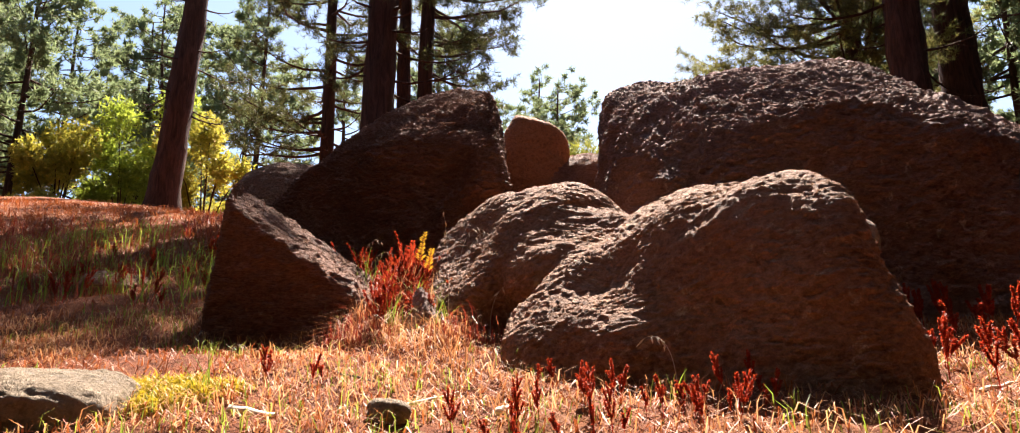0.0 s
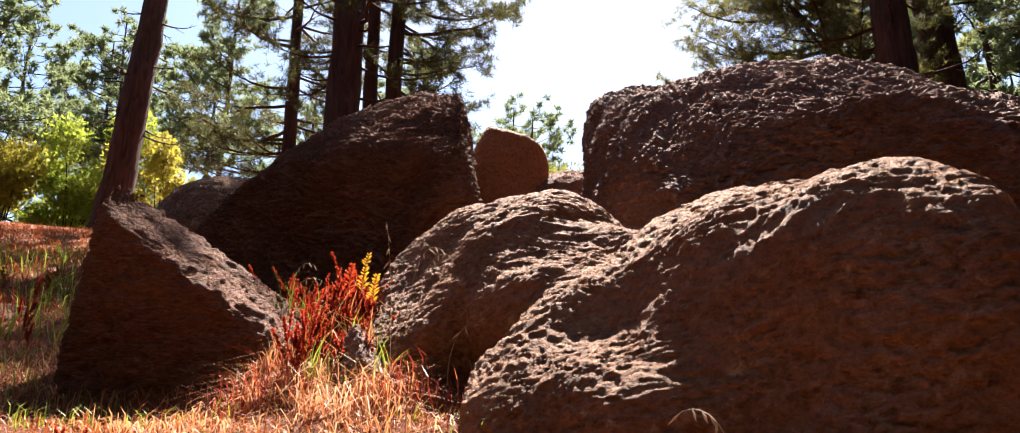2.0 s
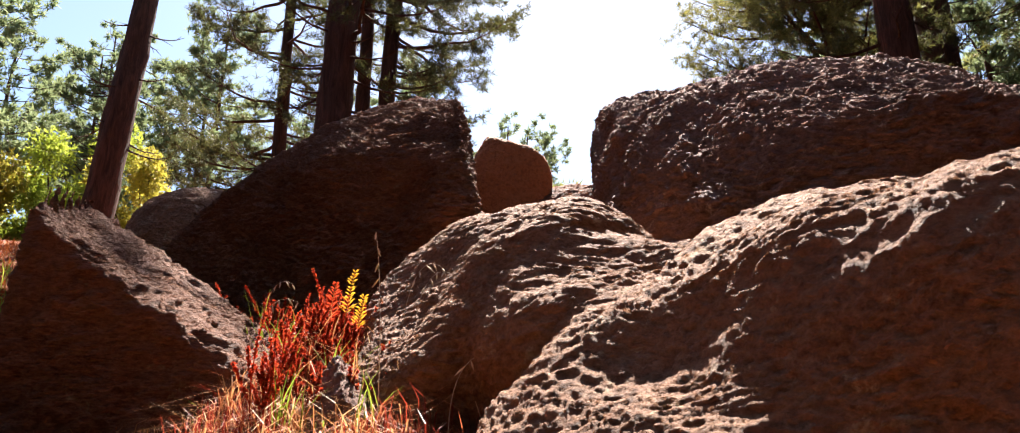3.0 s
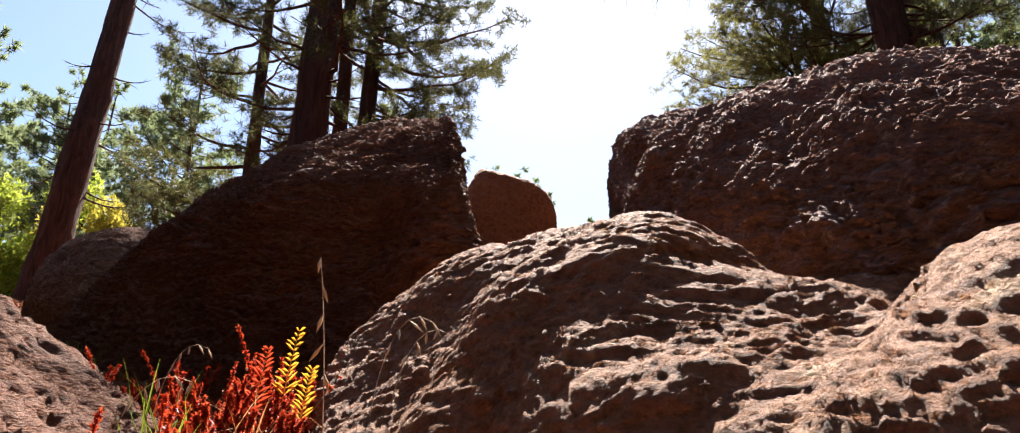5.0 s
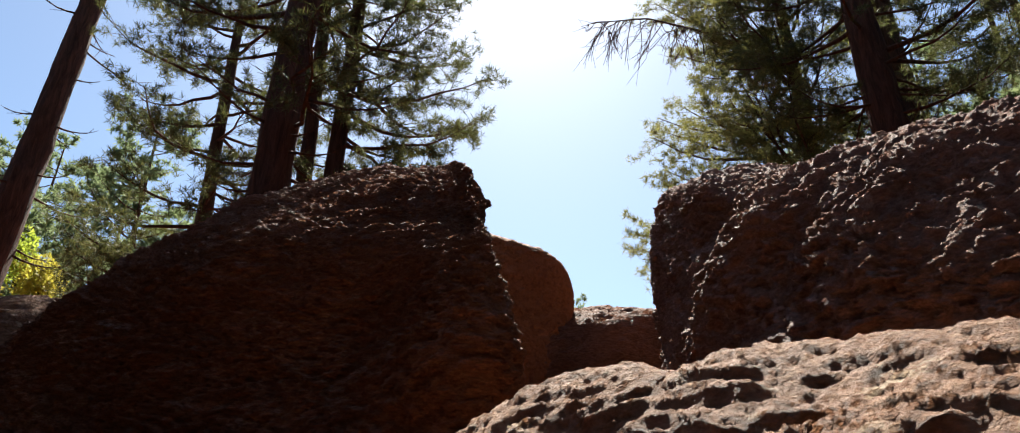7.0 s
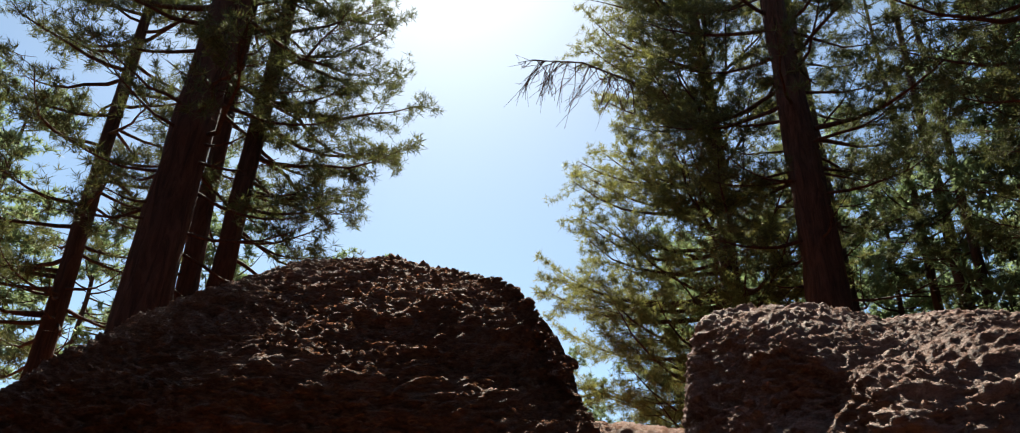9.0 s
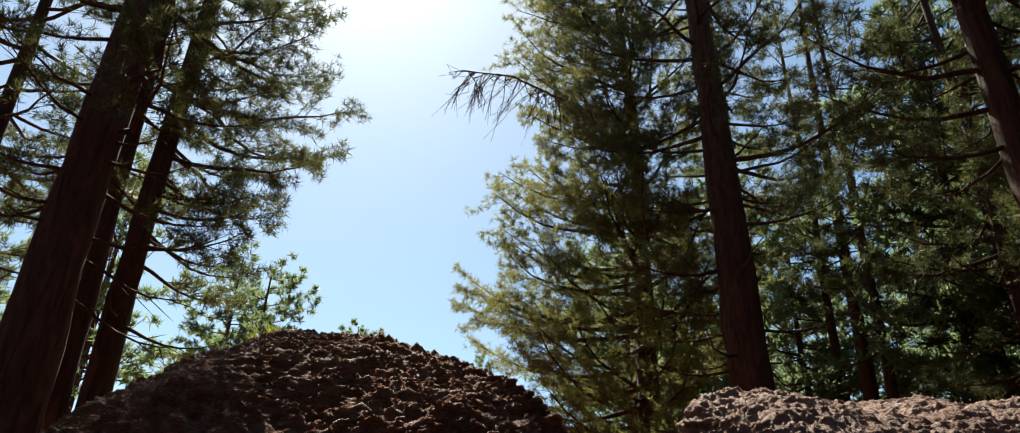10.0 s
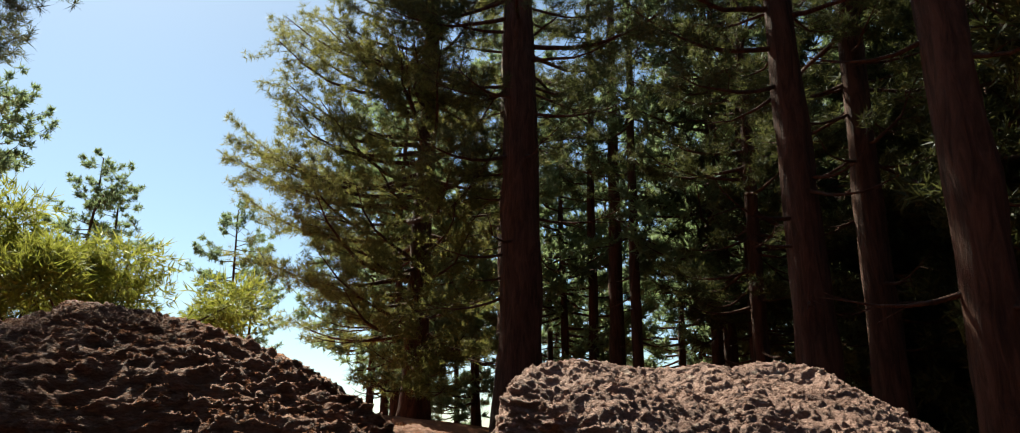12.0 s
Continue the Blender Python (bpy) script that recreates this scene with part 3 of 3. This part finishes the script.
for k in range(2):
    DENSE.append(pine("pine_tree", (0, 0, 0), (0.3 * k, 0, 22 + 2 * k), 0.3, (0.03 + 0.04 * k, 1.0), "dark pine with full foliage in a dense stand, many added unseen as sky blockers", 210 + k, limbs=80, reach=4.8, cone=0.35,
                      needle=(0.5, 0.12, 8), twig_step=0.36, tuft_step=0.22, single=False, domed=True, dead=5, sides=9, group="dense dark pines"))
rng = np.random.default_rng(7)
spots = []
# rows past 100 degrees and the last: out of view, added to cut sky fill
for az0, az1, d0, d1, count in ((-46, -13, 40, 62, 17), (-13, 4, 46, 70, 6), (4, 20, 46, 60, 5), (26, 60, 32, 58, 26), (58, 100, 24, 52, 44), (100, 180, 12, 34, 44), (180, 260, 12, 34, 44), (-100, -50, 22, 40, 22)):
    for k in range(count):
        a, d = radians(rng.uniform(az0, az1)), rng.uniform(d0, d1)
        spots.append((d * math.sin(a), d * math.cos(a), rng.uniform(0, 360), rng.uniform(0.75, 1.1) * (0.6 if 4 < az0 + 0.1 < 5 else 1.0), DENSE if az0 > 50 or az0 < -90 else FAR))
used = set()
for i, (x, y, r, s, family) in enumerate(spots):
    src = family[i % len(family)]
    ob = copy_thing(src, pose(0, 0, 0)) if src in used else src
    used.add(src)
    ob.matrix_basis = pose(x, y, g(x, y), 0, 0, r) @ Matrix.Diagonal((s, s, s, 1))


# ---- shrubs ----
def shrub(base, size, mat, label, seed, stems=14, leaves=2600, leaf=(0.16, 0.07, 3)):
    rng = np.random.default_rng(seed)
    root = thing("shrub", base, label, "shrub")
    wood, ps, ws = [], [], []
    clumps = rng.normal(size=(stems, 3)) * [size[0] * 0.42, size[1] * 0.42, size[2] * 0.24] + [0, 0, size[2] * 0.55]
    for c in clumps:
        wood.append(tube([np.array([c[0] * 0.15, c[1] * 0.15, -0.1]), c * [0.5, 0.5, 0.55], c], [0.04, 0.028, 0.012], 5))
        m = leaves // stems
        q = rng.normal(size=(m, 3))
        q /= np.linalg.norm(q, axis=1, keepdims=True)
        q *= rng.uniform(0.3, 1.0, (m, 1)) * np.array([size[0] * 0.3, size[1] * 0.3, size[2] * 0.2]) * rng.uniform(0.7, 1.3)
        ps.append(c + q)
        ws.append(q / (np.linalg.norm(q, axis=1, keepdims=True) + 1e-6))
    for w in wood:
        part("stem", mesh_of("stem", *w, M_BARK, True), root)
    v, f = tufts(np.concatenate(ps), np.concatenate(ws), rng, *leaf)
    part("crown", mesh_of("crown", v, f, mat), root)
    return root


shrub((-19.9, 33.0, g(-19.9, 33.0)), (3.0, 2.6, 4.9), M_BUSH_Y, "rounded shrub with yellow leaves in full sun", 301, leaves=6500, leaf=(0.2, 0.1, 3))
shrub((-17.2, 33.3, g(-17.2, 33.3)), (3.1, 2.6, 5.0), M_BUSH_G, "rounded shrub with bright green leaves in full sun", 302, leaves=6500, leaf=(0.2, 0.1, 3))
shrub((-13.6, 33.5, g(-13.6, 33.5)), (2.2, 1.9, 4.8), M_BUSH_Y, "thin shrub with yellow leaves beside a leaning trunk", 303, leaves=4000, leaf=(0.2, 0.1, 3))
shrub((2.4, 24.5, g(2.4, 24.5)), (3.0, 2.0, 3.2), M_WISPY, "wispy yellow-green shrub at the forest edge", 304, leaves=4000, leaf=(0.3, 0.035, 4))
shrub((0.3, 25.5, g(0.3, 25.5)), (2.5, 2.0, 3.0), M_WISPY, "wispy yellow-green shrub at the forest edge", 305, leaves=4000, leaf=(0.3, 0.035, 4))


# ---- ground cover ----
def blades(points, lengths, width, rng, lean=0.5, bow=0.4):
    """Curved blades of two quads each, standing on the given points."""
    n = len(points)
    a = rng.uniform(0, 2 * np.pi, n)
    out = np.stack([np.cos(a), np.sin(a), 0 * a], 1)
    side = np.stack([-np.sin(a), np.cos(a), 0 * a], 1) * (width * rng.uniform(0.6, 1.3, n))[:, None] * 0.5
    k = lean * rng.uniform(0.2, 1.6, n)
    L = lengths[:, None]
    mid = points + L * 0.55 * (out * (k * 0.6)[:, None] + [0, 0, 1] * np.clip(1 - k * 0.3, 0.1, 1)[:, None])
    tip = points + L * (out * (k + bow * 0.5)[:, None] + [0, 0, 1] * np.clip(0.9 - k * 0.75, -0.05, 1)[:, None])
    v = np.stack([points - side, points + side, mid - side * 0.8, mid + side * 0.8, tip], 1).reshape(-1, 3)
    b = np.arange(n)[:, None] * 5
    f = np.concatenate([b + [0, 1, 3], b + [0, 3, 2], b + [2, 3, 4]], 0)
    return v, f


def scatter(n, box, rng, keep=None):
    x, y = rng.uniform(box[0], box[1], n), rng.uniform(box[2], box[3], n)
    p = np.stack([x, y, 0 * x], 1)
    if keep is not None:
        m = keep(p, rng)
        x, y = x[m], y[m]
    return np.stack([x, y, ground_z(x, y) - 0.005], 1)


def patchy(scale, cut, seed):
    return lambda p, r: fbm(p * scale, seed, 3) + r.normal(0, 0.15, len(p)) > cut


rng = np.random.default_rng(77)
pts = scatter(42000, (-7.0, 5.5, 2.0, 12.0), rng)
v, f = blades(pts, rng.uniform(0.05, 0.17, len(pts)), 0.008, rng, 1.3, 0.5)
tagged(new("pine_litter", mesh_of("pine_litter", v, f, M_LITTER)), "red-brown pine needles and twigs on the ground", "litter", kind="stuff")
pts = scatter(26000, (-5.0, 5.0, 2.0, 7.5), rng, patchy(0.9, -0.05, 3))
v, f = blades(pts, rng.uniform(0.06, 0.2, len(pts)), 0.007, rng, 0.9, 0.6)
tagged(new("dry_grass", mesh_of("dry_grass", v, f, M_STRAW)), "pale dry grass and straw", "grass", kind="stuff")
pts = scatter(6000, (-4.0, 3.0, 2.2, 7.5), rng, patchy(1.3, 0.15, 13))
v, f = blades(pts, rng.uniform(0.06, 0.2, len(pts)), 0.007, rng, 0.5, 0.5)
tagged(new("green_grass", mesh_of("green_grass", v, f, M_GRASS)), "yellow-green grass tufts in the litter", "grass", kind="stuff")


pts = scatter(6500, (-1.35, 0.1, 5.7, 8.2), rng, patchy(1.6, -0.3, 23))
v, f = blades(pts, rng.uniform(0.12, 0.36, len(pts)), 0.007, rng, 0.6, 0.7)
tagged(new("red_weeds", mesh_of("red_weeds", v, f, M_WEED)), "tangle of dry dark-red weed stems", "weeds", kind="stuff")
pts = scatter(2600, (-1.25, 0.05, 5.5, 7.6), rng, patchy(1.8, -0.15, 27))
v, f = blades(pts, rng.uniform(0.15, 0.45, len(pts)), 0.006, rng, 0.9, 0.9)
tagged(new("dry_grass", mesh_of("dry_grass", v, f, M_STRAW)), "matted pale and rusty dry grass among weeds", "grass", kind="stuff")
pts = scatter(16000, (-2.6, -1.2, 3.6, 4.6), rng, lambda p, r: ((p[:, 0] + 1.85) / 0.52) ** 2 + ((p[:, 1] - 4.05) / 0.34) ** 2 + r.normal(0, 0.2, len(p)) < 1)
v, f = blades(pts, rng.uniform(0.05, 0.12, len(pts)), 0.009, rng, 0.6, 0.4)
tagged(new("moss", mesh_of("moss", v, f, M_MOSS)), "low yellow-green moss beside a flat stone", "moss", kind="stuff")


pts = scatter(26000, (-16.0, 8.0, 9.5, 21.0), rng)
v, f = blades(pts, rng.uniform(0.1, 0.35, len(pts)), 0.016, rng, 1.2, 0.5)
tagged(new("pine_litter", mesh_of("pine_litter", v, f, M_LITTER)), "red-brown needles and twigs farther up the slope", "litter", kind="stuff")
pts = scatter(4200, (-9.5, -2.6, 8.2, 16.5), rng, patchy(0.8, 0.2, 33))
v, f = blades(pts, rng.uniform(0.2, 0.6, len(pts)), 0.012, rng, 0.5, 0.6)
tagged(new("dry_brush", mesh_of("dry_brush", v, f, M_WEED)), "dry red-brown brush on the slope", "weeds", kind="stuff")
pts = scatter(2600, (-8.0, -2.6, 7.8, 15.0), rng, patchy(0.9, 0.15, 43))
v, f = blades(pts, rng.uniform(0.2, 0.55, len(pts)), 0.012, rng, 0.5, 0.6)
tagged(new("green_grass", mesh_of("green_grass", v, f, M_GRASS)), "yellow-green grass on the slope", "grass", kind="stuff")


# ---- red sorrel ----
def sorrel(height, seed):
    """A red sorrel: a thin stem with side stalks, each ringed with small round fruits."""
    rng = np.random.default_rng(seed)
    root = thing("sorrel_plant", (0, 0, 0), "dry rust-red sorrel plant with clustered seed heads", "plant", "red sorrel plants")
    t = np.linspace(0, 1, 7)
    bend = rng.normal(0, 0.1, 2)
    line = np.stack([bend[0] * t**2 * height, bend[1] * t**2 * height, t * height], 1)
    stem = part("stem", mesh_of("stem", *tube(line, 0.004 * (1 - 0.6 * t), 5), M_SORREL, True), root)
    stalks = [(line[3:], None)]
    for k in range(rng.integers(2, 5)):
        b = line[2 + k % 3]
        a = rng.uniform(0, 6.28)
        e = b + np.array([math.cos(a) * 0.13, math.sin(a) * 0.13, 0.40]) * height * rng.uniform(0.6, 1.0)
        stalks.append((np.linspace(b, e, 4), a))
    for pts, a in stalks:
        holder = stem
        if a is not None:
            holder = part("stalk", mesh_of("stalk", *tube(pts, np.linspace(0.003, 0.0015, 4), 4), M_SORREL, True), root)
        m = 46
        u = rng.uniform(0.15, 1.0, m)
        c = np.stack([np.interp(u, np.linspace(0, 1, len(pts)), pts[:, i]) for i in range(3)], 1)
        v, f = tufts(c, np.tile([[0, 0, 0.2]], (m, 1)), rng, 0.018, 0.012, 4)
        part("seed_head", mesh_of("seed_head", v, f, M_SORREL), holder, "rust-red seed cluster")
    return root


kinds = [sorrel(h, 400 + i) for i, h in enumerate((0.22, 0.28, 0.34, 0.40, 0.52, 0.60))]
beds = [((-2.3, -0.9, 7.7, 8.7), 44, True), ((-1.05, -0.78, 5.95, 6.5), 5, True), ((-0.3, 1.3, 3.5, 4.1), 30, False), ((0.2, 0.75, 4.3, 4.7), 8, False), ((2.3, 4.0, 3.8, 6.4), 44, False), ((-1.05, -0.3, 6.3, 7.9), 50, False), ((-1.1, -0.75, 6.6, 7.7), 26, False),
        ((-1.4, -0.8, 4.2, 4.5), 4, False), ((-5.5, -2.9, 7.5, 11.5), 34, False), ((0.9, 1.6, 3.5, 3.9), 6, False)]
first = 0
for box, count, tall in beds:
    for k in range(count):
        x, y = rng.uniform(box[0], box[1]), rng.uniform(box[2], box[3])
        m = pose(x, y, g(x, y) + 0.09, rng.normal(0, 9), rng.normal(0, 9), rng.uniform(0, 360)) @ Matrix.Scale(0.62 if y < 4.8 and x < 2 else 1.0, 4)
        ob = kinds[first] if first < 6 else copy_thing(kinds[rng.integers(*((3, 6) if tall else (0, 4)))], m)
        ob.matrix_basis = m
        first += 1


# ---- grass tufts, oat stalks, fern, sticks ----
def grass_tuft(x, y, height, count, seed, mat=None, label="long green grass tuft among red weeds"):
    rng = np.random.default_rng(seed)
    root = thing("grass_tuft", (x, y, g(x, y) + 0.08), label, "grass")
    for k in range(count):
        p = np.append(rng.normal(0, 0.04, 2), 0.0)
        a, ln, lean = rng.uniform(0, 6.28), height * rng.uniform(0.6, 1.1), rng.uniform(0.15, 0.6)
        t = np.linspace(0, 1, 6)[:, None]
        way = np.array([math.cos(a), math.sin(a), 0])
        line = p + way * lean * ln * t**2 + np.array([0, 0, 1]) * ln * (t - 0.35 * lean * t**3)
        side = np.array([-way[1], way[0], 0]) * 0.006 * (1 - t**2 * 0.95)
        v = np.concatenate([line - side, line + side, line + way * 0.001])
        i = np.arange(5)
        f = np.concatenate([np.stack([i, i + 6, i + 7, i + 1], 1), np.stack([i + 12, i + 13, i + 7, i + 6], 1)])
        part("blade", mesh_of("blade", v, f, mat or M_GRASS, True), root)
    return root


for i, (x, y, h, c) in enumerate(((-1.25, 7.3, 0.5, 16), (-1.05, 6.9, 0.45, 12), (-0.75, 6.7, 0.5, 16), (-0.45, 6.2, 0.4, 12), (-3.1, 8.2, 0.5, 16), (-1.45, 4.0, 0.28, 8),
                                  (-3.6, 9.4, 0.5, 14), (0.85, 4.0, 0.22, 7), (-0.9, 6.2, 0.45, 14), (1.35, 3.55, 0.16, 5))):
    grass_tuft(x, y, h, c, 500 + i)
for i, (x, y, h, c) in enumerate(((-0.6, 6.5, 0.45, 16), (-0.85, 7.1, 0.45, 14), (-1.2, 6.4, 0.4, 12), (0.1, 4.3, 0.25, 12), (-0.3, 5.0, 0.3, 10))):
    grass_tuft(x, y, h, c, 540 + i, M_STRAW, "tuft of pale dry grass blades")


def oat(x, y, height, way, droop, seed):
    """A dry oat stalk that nods at the top, with hanging spikelets."""
    rng = np.random.default_rng(seed)
    root = thing("oat_stalk", (x, y, g(x, y) + 0.08), "tall thin dry oat stalk with drooping seed heads", "grass", "dry oat stalks")
    t = np.linspace(0, 1, 14)
    w = np.array([math.cos(way), math.sin(way), 0])
    line = np.outer(t**3 * droop * height, w) + np.outer(height * (t - 0.25 * t**6 * (droop > 0.15)), [0, 0, 1])
    stem = part("stem", mesh_of("stem", *tube(line, 0.0024 * (1 - 0.6 * t), 5), M_STICK, True), root)
    for k in range(5):
        c = line[-1 - k]
        e = c + w * 0.03 * rng.uniform(-1, 1.5) + np.array([rng.normal(0, 0.012), rng.normal(0, 0.012), -0.045])
        part("spikelet", mesh_of("spikelet", *tube([c, (c + e) / 2, e], [0.001, 0.006, 0.0005], 5), M_STICK, True), stem)
    return root


for i, o in enumerate(((-0.42, 6.05, 1.0, 3.0, 0.05), (-0.42, 6.9, 1.05, 0.2, 0.22), (-0.36, 6.9, 1.0, 0.3, 0.25), (-1.2, 6.6, 0.85, 0.4, 0.3), (-0.1, 6.1, 0.55, 0.2, 0.4),
                       (-1.45, 7.7, 0.8, 0.3, 0.25), (0.95, 4.25, 0.45, 2.2, 0.5))):
    oat(*o, 560 + i)


def fern(x, y, height, mat, seed):
    rng = np.random.default_rng(seed)
    root = thing("fern", (x, y, g(x, y) + 0.08), "small yellow-orange fern frond standing in weeds", "plant")
    t = np.linspace(0, 1, 22) ** 0.75
    line = np.stack([0.12 * t**2 * height, -0.1 * t**2 * height, t * height], 1)
    stem = part("stem", mesh_of("stem", *tube(line, 0.004 * (1 - 0.7 * t), 5), M_STRAW, True), root)
    for k in range(9, 22):
        for sgn in (-1, 1):
            ln = 0.075 * (1.25 - t[k]) + 0.012
            c = line[k]
            ln *= rng.uniform(0.6, 1.2)
            e = c + np.array([sgn * ln * 0.8, rng.normal(0, 0.35) * ln, rng.uniform(0.3, 0.9) * ln])
            v = np.array([c, (c + e) / 2 + [0, 0, 0.009], e, (c + e) / 2 - [0, 0, 0.009], (c + e) / 2 + [0, 0.006, 0]])
            part("leaflet", mesh_of("leaflet", v, np.array([[0, 1, 4], [1, 2, 4], [2, 3, 4], [3, 0, 4]]), mat), stem)
    return root


fern(-0.83, 7.4, 0.55, M_FERN, 601)
fern(-0.74, 7.35, 0.42, M_FERN, 602)
fern(-0.92, 7.3, 0.5, M_SORREL, 604)
fern(0.62, 8.6, 0.5, M_BUSH_Y, 603)


def stick(a, b, r, label, seed, mat=None):
    rng = np.random.default_rng(seed)
    t = np.linspace(0, 1, 8)[:, None]
    a, b = np.array(a, float), np.array(b, float)
    line = (b - a) * t + np.cumsum(rng.normal(0, 0.006, (8, 3)), 0)
    ob = new("stick", mesh_of("stick", *tube(line, np.linspace(r, r * 0.6, 8), 7, 0.2, seed), mat or M_STICK, True))
    ob.location = a
    return tagged(ob, label, "stick")


def on(x, y, up=0.02):
    return (x, y, g(x, y) + 0.1 + up)


stick(on(-1.22, 3.65), on(-0.98, 3.6), 0.022, "short bleached piece of broken wood on litter", 1)
stick(on(-0.5, 4.0), on(-0.2, 4.35, 0.05), 0.012, "thin pale stick lying on dry grass", 2)
stick(on(-0.92, 6.5, 0.08), on(-0.82, 6.45, 0.06), 0.025, "white chip of wood among red weeds", 3)
stick(on(0.0, 4.1, 0.02), on(0.08, 4.12, 0.05), 0.025, "white chip of wood in dry grass", 4)
stick(on(-0.95, 4.6), on(-0.5, 4.4), 0.008, "thin grey twig on the litter", 5, M_DEAD)
stick(on(2.4, 4.0), on(2.75, 4.2), 0.014, "pale curved stick lying in dry grass", 6)
